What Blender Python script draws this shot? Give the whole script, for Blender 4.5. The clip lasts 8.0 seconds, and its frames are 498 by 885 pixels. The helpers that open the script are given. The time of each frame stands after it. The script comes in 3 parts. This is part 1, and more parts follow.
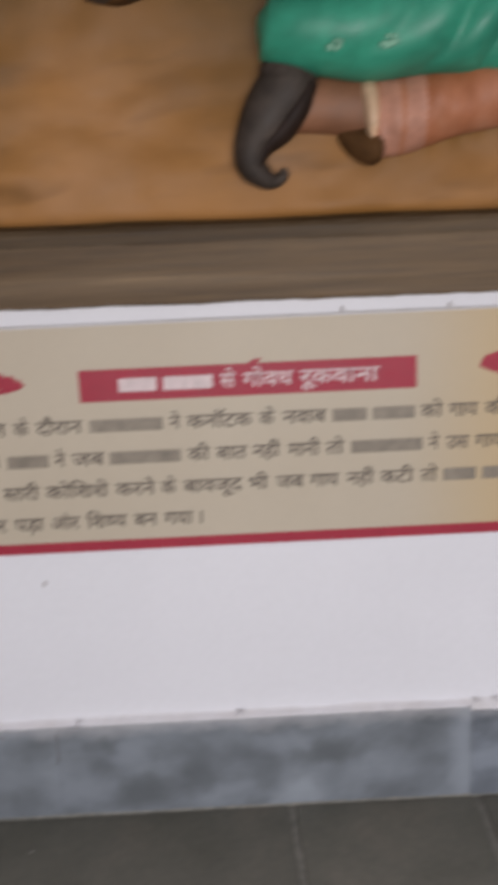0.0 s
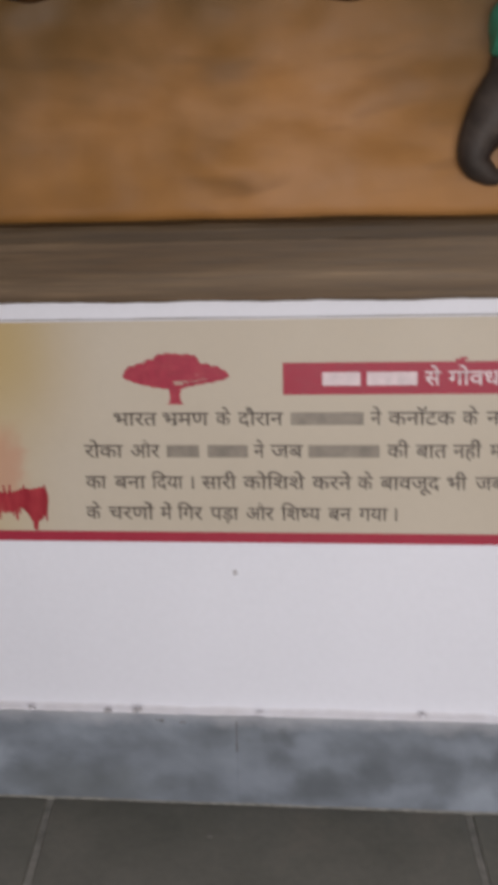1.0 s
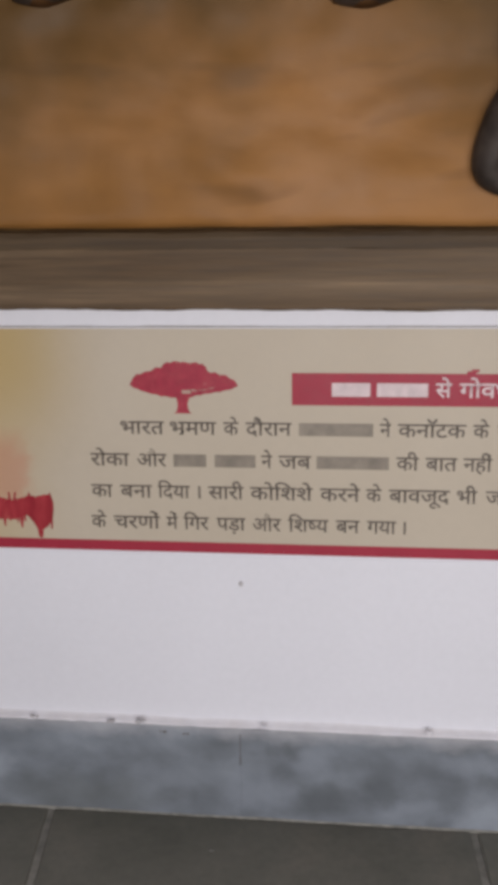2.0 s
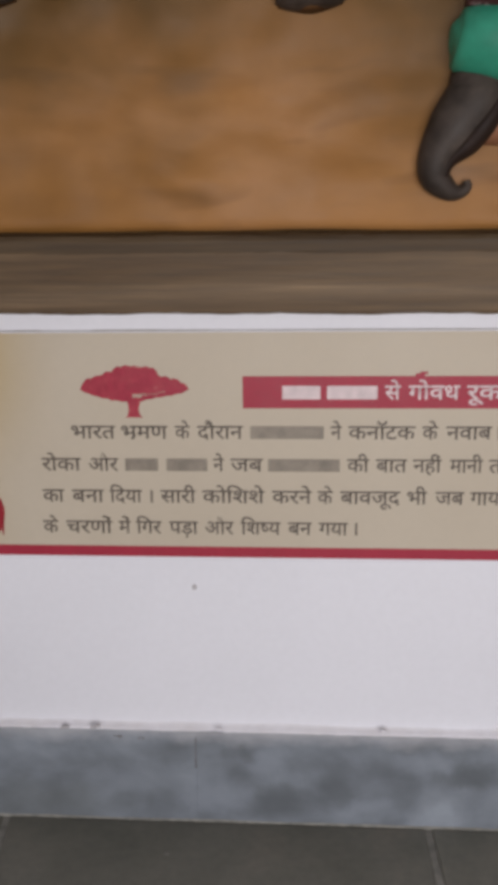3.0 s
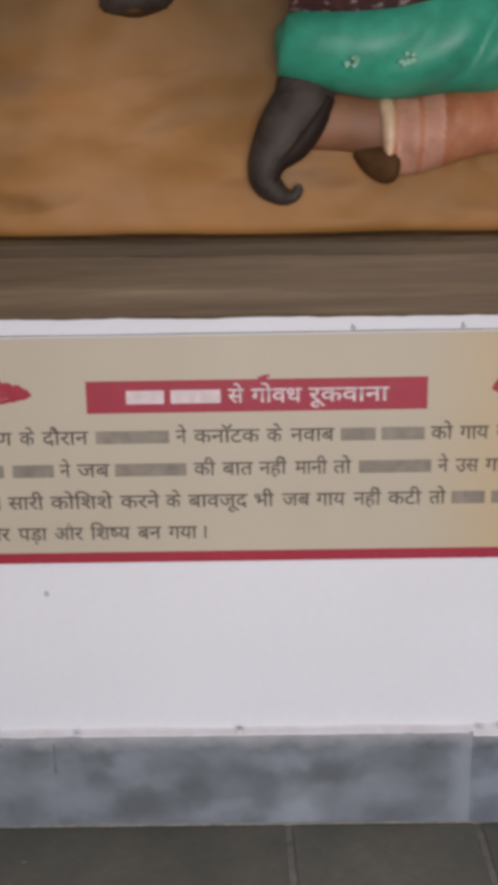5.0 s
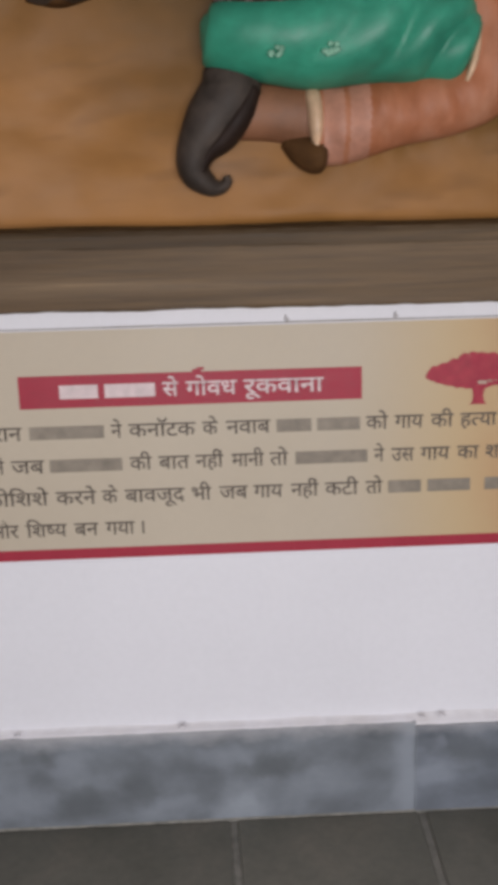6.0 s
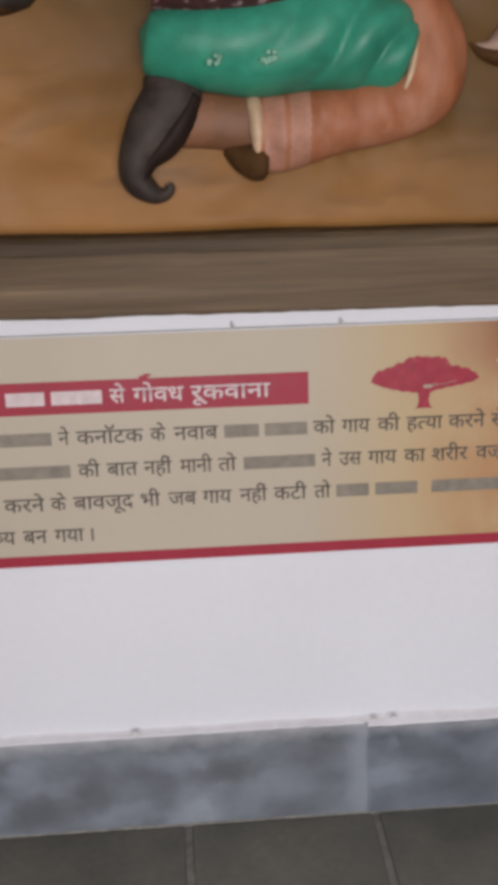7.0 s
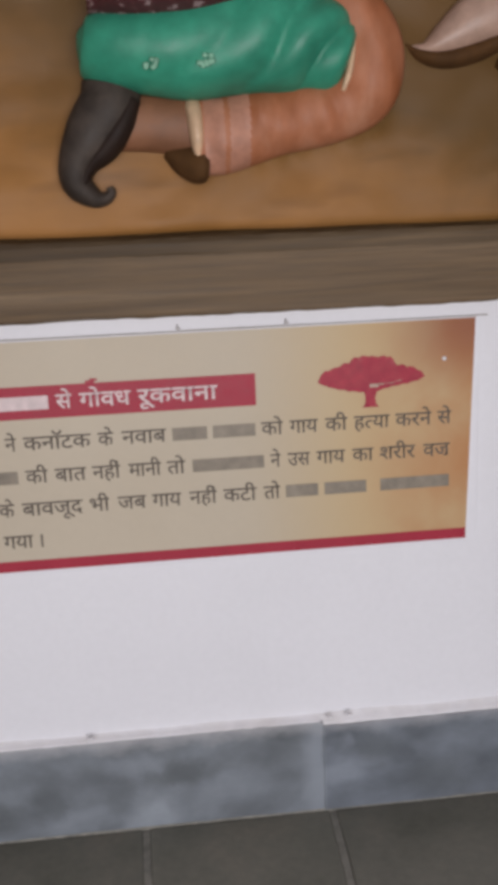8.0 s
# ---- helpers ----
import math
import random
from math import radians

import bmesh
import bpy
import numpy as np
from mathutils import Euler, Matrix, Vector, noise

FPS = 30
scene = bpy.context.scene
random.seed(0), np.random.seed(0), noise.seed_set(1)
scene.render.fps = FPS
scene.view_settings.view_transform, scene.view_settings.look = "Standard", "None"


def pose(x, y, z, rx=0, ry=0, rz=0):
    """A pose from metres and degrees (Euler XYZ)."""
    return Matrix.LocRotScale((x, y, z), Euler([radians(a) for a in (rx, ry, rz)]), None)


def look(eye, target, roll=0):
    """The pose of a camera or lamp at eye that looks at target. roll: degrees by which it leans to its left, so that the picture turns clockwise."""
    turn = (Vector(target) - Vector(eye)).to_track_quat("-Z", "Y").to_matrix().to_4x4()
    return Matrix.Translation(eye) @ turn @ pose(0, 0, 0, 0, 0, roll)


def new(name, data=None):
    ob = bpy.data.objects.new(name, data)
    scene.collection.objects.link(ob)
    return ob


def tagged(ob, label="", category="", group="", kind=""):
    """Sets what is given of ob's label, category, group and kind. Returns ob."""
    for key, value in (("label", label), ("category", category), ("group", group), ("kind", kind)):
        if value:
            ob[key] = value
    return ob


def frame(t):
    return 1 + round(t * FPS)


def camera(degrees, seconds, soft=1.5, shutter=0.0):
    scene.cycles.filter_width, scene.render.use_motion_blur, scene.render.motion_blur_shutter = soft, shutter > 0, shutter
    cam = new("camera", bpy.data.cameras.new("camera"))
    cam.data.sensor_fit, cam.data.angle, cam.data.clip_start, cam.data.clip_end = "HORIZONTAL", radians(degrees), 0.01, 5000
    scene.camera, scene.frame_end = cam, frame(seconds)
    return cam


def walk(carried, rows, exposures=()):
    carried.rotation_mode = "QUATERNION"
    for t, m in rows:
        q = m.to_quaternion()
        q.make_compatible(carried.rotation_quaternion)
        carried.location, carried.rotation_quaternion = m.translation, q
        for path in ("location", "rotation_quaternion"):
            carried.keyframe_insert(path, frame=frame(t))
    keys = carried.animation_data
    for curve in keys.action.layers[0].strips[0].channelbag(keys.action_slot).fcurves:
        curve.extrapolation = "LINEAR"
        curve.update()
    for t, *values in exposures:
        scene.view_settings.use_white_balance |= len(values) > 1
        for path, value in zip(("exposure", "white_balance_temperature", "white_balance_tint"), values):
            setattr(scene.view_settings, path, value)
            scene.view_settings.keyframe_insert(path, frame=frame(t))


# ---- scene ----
cam = camera(30.0, 8.0, soft=6.0, shutter=0.8)
PATH = [
    (0, (0.209, -1.263, 0.873), (0.24, 0.68, 0.403), -2.5),
    (0.2, (0.1842, -1.2648, 0.8675), (0.1542, 0.6737, 0.3763), -2.50),
    (0.5, (0.147, -1.267, 0.86), (0.027, 0.671, 0.381), -2.7),
    (0.8, (0.1052, -1.2691, 0.8606), (-0.0682, 0.6672, 0.391), -2.06),
    (1, (0.077, -1.271, 0.861), (-0.116, 0.669, 0.412), -1.3),
    (1.2, (0.073, -1.269, 0.864), (-0.131, 0.674, 0.437), -0.7),
    (1.75, (0.075, -1.261, 0.867), (-0.142, 0.679, 0.431), -0.6),
    (2.3, (0.08, -1.251, 0.87), (-0.1095, 0.684, 0.422), -0.5),
    (2.5, (0.077, -1.255, 0.875), (-0.085, 0.686, 0.421), -0.4),
    (2.8, (0.0885, -1.255, 0.8737), (-0.0558, 0.6871, 0.4186), -0.93),
    (3, (0.096, -1.255, 0.873), (-0.041, 0.69, 0.429), -0.7),
    (3.2, (0.1057, -1.254, 0.8753), (-0.0232, 0.693, 0.4362), -0.88),
    (3.5, (0.12, -1.253, 0.879), (0.022, 0.693, 0.425), -1.1),
    (3.8, (0.1427, -1.2539, 0.8728), (0.0742, 0.6911, 0.412), -1.25),
    (4, (0.158, -1.255, 0.869), (0.098, 0.693, 0.419), -1.1),
    (4.2, (0.164, -1.2539, 0.8746), (0.1134, 0.6944, 0.4257), -0.79),
    (4.5, (0.173, -1.253, 0.883), (0.152, 0.696, 0.434), -1.0),
    (4.7, (0.205, -1.248, 0.892), (0.178, 0.698, 0.432), -1.0),
    (5.8, (0.254, -1.245, 0.885), (0.305, 0.697, 0.409), -1.3),
    (6, (0.264, -1.247, 0.872), (0.333, 0.698, 0.414), -1.5),
    (6.2, (0.2719, -1.247, 0.8736), (0.3514, 0.6973, 0.4119), -1.61),
    (6.5, (0.283, -1.247, 0.875), (0.389, 0.693, 0.401), -1.8),
    (6.8, (0.2953, -1.2501, 0.8769), (0.4135, 0.6909, 0.4093), -1.63),
    (7, (0.303, -1.252, 0.878), (0.423, 0.691, 0.421), -1.8),
    (7.2, (0.3092, -1.2519, 0.8793), (0.431, 0.693, 0.4295), -1.90),
    (7.5, (0.318, -1.251, 0.882), (0.47, 0.689, 0.422), -2.3),
    (7.8, (0.3256, -1.2534, 0.8826), (0.5245, 0.6818, 0.4185), -2.52),
    (8, (0.331, -1.255, 0.883), (0.518, 0.682, 0.419), -2.5),
]
walk(cam, [(t, look(eye, target, roll)) for t, eye, target, roll in PATH])

# ---- light: a room with daylight from a wide opening opposite the relief wall ----
world = bpy.data.worlds.new("sky")
scene.world = world
world.use_nodes = True
wn = world.node_tree.nodes
sky = wn.new("ShaderNodeTexSky")
sky.sky_type, sky.sun_disc = "NISHITA", False
sky.sun_elevation, sky.sun_rotation = radians(40), radians(20)
world.node_tree.links.new(sky.outputs[0], wn["Background"].inputs[0])
wn["Background"].inputs[1].default_value = 0.12
scene.view_settings.exposure = 0.0

ROOM_W, ROOM_E, ROOM_S, ROOM_TOP = -2.6, 3.2, -2.4, 2.9
OPEN_W, OPEN_E, OPEN_LOW, OPEN_TOP = -0.55, 1.4, 0.12, 1.3


def daylight(name, x, y, z, rx, ry, rz, wide, high, power, colour):
    lamp = bpy.data.lights.new(name, "AREA")
    lamp.shape, lamp.size, lamp.size_y, lamp.energy, lamp.color = "RECTANGLE", wide, high, power, colour
    ob = new(name, lamp)
    ob.matrix_world = pose(x, y, z, rx, ry, rz)
    return ob


# the lamp in the opening stands in for the sky's light
daylight("window_daylight", (OPEN_W + OPEN_E) / 2, ROOM_S + 0.02, (OPEN_LOW + OPEN_TOP) / 2, 90, 0, 0,
         OPEN_E - OPEN_W - 0.1, OPEN_TOP - OPEN_LOW - 0.1, 42.8, (1.0, 0.962, 0.979))


# ---- materials ----
def mix_ramp(tree, fac, stops):
    ramp = tree.nodes.new("ShaderNodeValToRGB")
    els = ramp.color_ramp.elements
    while len(els) < len(stops):
        els.new(0.5)
    for el, (at, col) in zip(els, stops):
        el.position, el.color = at, (*col, 1)
    tree.links.new(fac, ramp.inputs[0])
    return ramp.outputs[0]


def noise_at(tree, scale, detail=5, rough=0.55, stretch=(1, 1, 1), warp=0.0):
    tc = tree.nodes.new("ShaderNodeTexCoord")
    mp = tree.nodes.new("ShaderNodeMapping")
    mp.inputs["Scale"].default_value = stretch
    nz = tree.nodes.new("ShaderNodeTexNoise")
    nz.inputs["Scale"].default_value, nz.inputs["Detail"].default_value = scale, detail
    nz.inputs["Roughness"].default_value, nz.inputs["Distortion"].default_value = rough, warp
    tree.links.new(tc.outputs["Object"], mp.inputs[0])
    tree.links.new(mp.outputs[0], nz.inputs["Vector"])
    return nz.outputs["Fac"]


def blend(tree, a, b, fac, kind="MIX"):
    m = tree.nodes.new("ShaderNodeMix")
    m.data_type, m.blend_type = "RGBA", kind
    for sock, val in ((m.inputs[0], fac), (m.inputs[6], a), (m.inputs[7], b)):
        if isinstance(val, (tuple, float, int)):
            sock.default_value = val if not isinstance(val, tuple) else (*val, 1)
        else:
            tree.links.new(val, sock)
    return m.outputs[2]


def material(name, stops, scale=6, stretch=(1, 1, 1), fine=60, fine_amount=0.15, rough=0.6, bump=0.15, bump_scale=None,
             metal=0.0, warp=0.0, rough_spread=0.1, spec=0.5, coat=0.0):
    """Colour stops over a broad noise, a finer one multiplied in, roughness and relief from the same."""
    mat = bpy.data.materials.new(name)
    mat.use_nodes = True
    tree = mat.node_tree
    bsdf = tree.nodes["Principled BSDF"]
    broad = noise_at(tree, scale, 4, 0.55, stretch, warp)
    grain = noise_at(tree, fine, 6, 0.65, stretch)
    col = mix_ramp(tree, broad, stops)
    lo, hi = 1 - fine_amount, 1 + fine_amount
    shade = mix_ramp(tree, grain, [(0.3, (lo, lo, lo)), (0.7, (hi, hi, hi))])
    tree.links.new(blend(tree, col, shade, 1.0, "MULTIPLY"), bsdf.inputs["Base Color"])
    rr = mix_ramp(tree, grain, [(0.25, (rough - rough_spread,) * 3), (0.75, (rough + rough_spread,) * 3)])
    tree.links.new(rr, bsdf.inputs["Roughness"])
    bsdf.inputs["Metallic"].default_value = metal
    bsdf.inputs["Specular IOR Level"].default_value = spec
    bsdf.inputs["Coat Weight"].default_value = coat
    bp = tree.nodes.new("ShaderNodeBump")
    bp.inputs["Strength"].default_value, bp.inputs["Distance"].default_value = bump, 0.004
    tree.links.new(noise_at(tree, bump_scale or fine, 5, 0.6, stretch), bp.inputs["Height"])
    tree.links.new(bp.outputs[0], bsdf.inputs["Normal"])
    return mat


def shift(c, k):
    return tuple(min(1, v * k) for v in c)


def plain(name, c, vary=0.12, **kw):
    return material(name, [(0.3, shift(c, 1 - vary)), (0.7, shift(c, 1 + vary))], **kw)


M_WALL = plain("white wall paint", (0.745, 0.735, 0.772), 0.03, scale=3, fine=90, fine_amount=0.02, rough=0.6, bump=0.12, bump_scale=35, spec=0.2)
M_LIP = material("rough plaster edge", [(0.3, (0.66, 0.63, 0.635)), (0.6, (0.73, 0.71, 0.735))], scale=14, fine=50, fine_amount=0.06, rough=0.8, bump=0.12)
M_CEIL = plain("ceiling paint", (0.7, 0.69, 0.68), 0.03, scale=3, rough=0.7)
M_SKIRT = material("grey polished stone", [(0.30, (0.130, 0.142, 0.156)), (0.44, (0.160, 0.175, 0.194)), (0.57, (0.194, 0.213, 0.238)), (0.70, (0.26, 0.284, 0.317))],
                   scale=7, stretch=(0.8, 1, 1.2), fine=14, fine_amount=0.16, rough=0.42, bump=0.04, warp=0.2, rough_spread=0.15, spec=0.4)
M_SLAB = material("dark floor stone", [(0.3, (0.112, 0.109, 0.086)), (0.55, (0.148, 0.141, 0.114)), (0.75, (0.180, 0.164, 0.132))],
                  scale=7, fine=70, fine_amount=0.15, rough=0.5, bump=0.08, warp=0.4)
M_GROUT = plain("pale grout", (0.225, 0.215, 0.188), 0.2, scale=30, rough=0.85, bump=0.4)
M_BAND = material("brown streaked frame paint", [(0.25, (0.084, 0.050, 0.024)), (0.45, (0.121, 0.078, 0.042)), (0.6, (0.148, 0.098, 0.056)), (0.78, (0.24, 0.165, 0.098))],
                  scale=20, stretch=(0.09, 1, 2.0), fine=80, fine_amount=0.26, rough=0.6, bump=0.3, warp=0.3, spec=0.3)
M_BEAD = material("dark brown frame edge paint", [(0.3, (0.052, 0.031, 0.014)), (0.5, (0.086, 0.055, 0.028)), (0.75, (0.150, 0.100, 0.056))],
                  scale=20, stretch=(0.09, 1, 2.0), fine=80, fine_amount=0.26, rough=0.6, bump=0.3, warp=0.3, spec=0.3)
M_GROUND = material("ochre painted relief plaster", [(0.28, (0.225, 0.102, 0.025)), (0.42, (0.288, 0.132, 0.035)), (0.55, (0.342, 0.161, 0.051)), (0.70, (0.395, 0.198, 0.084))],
                    scale=3.4, stretch=(0.7, 1, 1.3), fine=11, fine_amount=0.09, rough=0.58, bump=0.22, bump_scale=18, warp=0.5, spec=0.3)
M_GREEN = plain("glossy green paint", (0.030, 0.255, 0.160), 0.22, scale=10, fine=45, fine_amount=0.14, rough=0.48, bump=0.22, bump_scale=28)
M_ORANGE = material("salmon orange paint", [(0.3, (0.31, 0.098, 0.036)), (0.55, (0.39, 0.150, 0.075)), (0.75, (0.45, 0.21, 0.125))], scale=14, stretch=(1.6, 1, 0.7), fine=40, fine_amount=0.1, rough=0.55, bump=0.22, bump_scale=30, spec=0.35)
M_SHOE = plain("dark brown shoe paint", (0.047, 0.035, 0.028), 0.5, scale=20, fine=55, fine_amount=0.3, rough=0.62, bump=0.3, bump_scale=30, spec=0.3)
M_SOLE = plain("black brown sole paint", (0.020, 0.011, 0.008), 0.3, scale=20, rough=0.65, bump=0.25, bump_scale=30, spec=0.25)
M_BROWN = plain("brown paint", (0.215, 0.094, 0.047), 0.2, scale=16, fine=40, fine_amount=0.1, rough=0.6, bump=0.25, bump_scale=30)
M_CUFF = plain("dark brown sole and cuff shade paint", (0.085, 0.039, 0.013), 0.3, scale=20, rough=0.8, spec=0.2)
M_GROOVE_SHADE = plain("dark brown groove shade", (0.075, 0.042, 0.016), 0.35, scale=20, rough=0.9, spec=0.1)
M_GOLD = plain("cream gold paint", (0.62, 0.415, 0.265), 0.12, scale=40, rough=0.4)
M_BLOSSOM = plain("pale celadon paint", (0.19, 0.40, 0.28), 0.2, scale=40, rough=0.45)
M_MAROON = material("maroon patterned paint", [(0.42, (0.075, 0.016, 0.022)), (0.56, (0.10, 0.025, 0.03)), (0.63, (0.36, 0.24, 0.25))], scale=75, stretch=(1, 1, 0.5), fine=90, rough=0.45)
M_PALE = plain("pale salmon paint", (0.44, 0.205, 0.135), 0.12, scale=25, rough=0.55)
M_PINK = plain("pale pink paint", (0.40, 0.26, 0.20), 0.1, scale=20, rough=0.4)
M_SHEET = plain("white vinyl sheet", (0.745, 0.735, 0.775), 0.02, scale=5, fine=60, fine_amount=0.02, rough=0.5, bump=0.03, spec=0.25)
M_RED = plain("crimson print ink", (0.345, 0.029, 0.052), 0.06, scale=12, fine=90, fine_amount=0.05, rough=0.42, bump=0.03, spec=0.2)
M_TREE = material("speckled crimson ink", [(0.4, (0.33, 0.026, 0.05)), (0.66, (0.37, 0.04, 0.06)), (0.78, (0.45, 0.16, 0.16))], scale=55, fine=120, rough=0.42, bump=0.03, spec=0.2)
M_BLOOD = material("deep red brushed ink", [(0.35, (0.27, 0.018, 0.028)), (0.6, (0.36, 0.036, 0.045)), (0.8, (0.48, 0.15, 0.12))], scale=40, stretch=(1.5, 1, 0.5), rough=0.42, bump=0.03, spec=0.2)
M_INK = plain("dark brown print ink", (0.122, 0.100, 0.082), 0.15, scale=40, rough=0.45, bump=0.02, spec=0.2)
M_INKBAR = plain("grey brown print ink", (0.25, 0.213, 0.17), 0.15, scale=40, rough=0.45, bump=0.02, spec=0.2)
M_WHITEINK = plain("white print ink", (0.66, 0.54, 0.54), 0.05, scale=40, rough=0.42, bump=0.02, spec=0.2)
M_CRUMB = plain("pale grey crumb", (0.48, 0.455, 0.455), 0.2, scale=40, rough=0.8)
M_DARK = plain("grey speck", (0.16, 0.15, 0.15), 0.2, scale=40, rough=0.7)


def print_material():
    """Cream print that turns ochre yellow at its west end and burnt orange at its east corner."""
    mat = material("cream poster print", [(0.3, (0.485, 0.414, 0.320)), (0.7, (0.525, 0.454, 0.358))], scale=3, fine=80, fine_amount=0.02, rough=0.5, bump=0.03, spec=0.25)
    tree = mat.node_tree
    bsdf = tree.nodes["Principled BSDF"]
    base = bsdf.inputs["Base Color"].links[0].from_socket
    tc = tree.nodes.new("ShaderNodeTexCoord")
    sep = tree.nodes.new("ShaderNodeSeparateXYZ")
    tree.links.new(tc.outputs["Object"], sep.inputs[0])

    def band(sock, a, b):
        m = tree.nodes.new("ShaderNodeMapRange")
        m.interpolation_type = "SMOOTHSTEP"
        m.inputs[1].default_value, m.inputs[2].default_value = a, b
        tree.links.new(sock, m.inputs[0])
        return m.outputs[0]

    def times(a, b):
        m = tree.nodes.new("ShaderNodeMath")
        m.operation = "MULTIPLY"
        for sock, v in zip(m.inputs, (a, b)):
            if isinstance(v, float):
                sock.default_value = v
            else:
                tree.links.new(v, sock)
        return m.outputs[0]

    x, z = sep.outputs["X"], sep.outputs["Z"]
    cloudy = noise_at(tree, 7, 4)
    cloud = band(cloudy, 0.2, 0.7)
    wave = tree.nodes.new("ShaderNodeMath")
    wave.operation = "MULTIPLY_ADD"
    wave.inputs[1].default_value = 0.07
    tree.links.new(noise_at(tree, 22, 4), wave.inputs[0])
    sunk = tree.nodes.new("ShaderNodeMath")
    sunk.operation = "SUBTRACT"
    sunk.inputs[1].default_value = 0.035
    tree.links.new(x, sunk.inputs[0])
    tree.links.new(sunk.outputs[0], wave.inputs[2])
    wavy = wave.outputs[0]
    c = blend(tree, base, (0.43, 0.295, 0.095), times(times(band(x, -0.24, -0.44), band(z, 0.52, 0.70)), 0.85))
    c = blend(tree, c, (0.50, 0.375, 0.19), times(band(x, -0.30, -0.46), 0.55))
    c = blend(tree, c, (0.50, 0.17, 0.10), times(times(band(wavy, -0.362, -0.40), times(band(z, 0.61, 0.56), band(z, 0.47, 0.51))), 0.45))
    c = blend(tree, c, (0.54, 0.375, 0.175), times(band(x, 0.42, 0.64), 0.7))
    c = blend(tree, c, (0.44, 0.205, 0.085), times(times(band(x, 0.56, 0.77), cloud), 0.95))
    c = blend(tree, c, (0.26, 0.085, 0.045), times(times(band(x, 0.62, 0.77), band(z, 0.62, 0.74)), 0.85))
    tree.links.new(c, bsdf.inputs["Base Color"])
    return mat


M_PRINT = print_material()


def vary_tiles(mat, low, high):
    """Each stone has its own tone."""
    tree = mat.node_tree
    bsdf = tree.nodes["Principled BSDF"]
    base = bsdf.inputs["Base Color"].links[0].from_socket
    info = tree.nodes.new("ShaderNodeObjectInfo")
    tone = mix_ramp(tree, info.outputs["Random"], [(0.0, (low,) * 3), (1.0, (high,) * 3)])
    tree.links.new(blend(tree, base, tone, 1.0, "MULTIPLY"), bsdf.inputs["Base Color"])


vary_tiles(M_SKIRT, 0.92, 1.08)


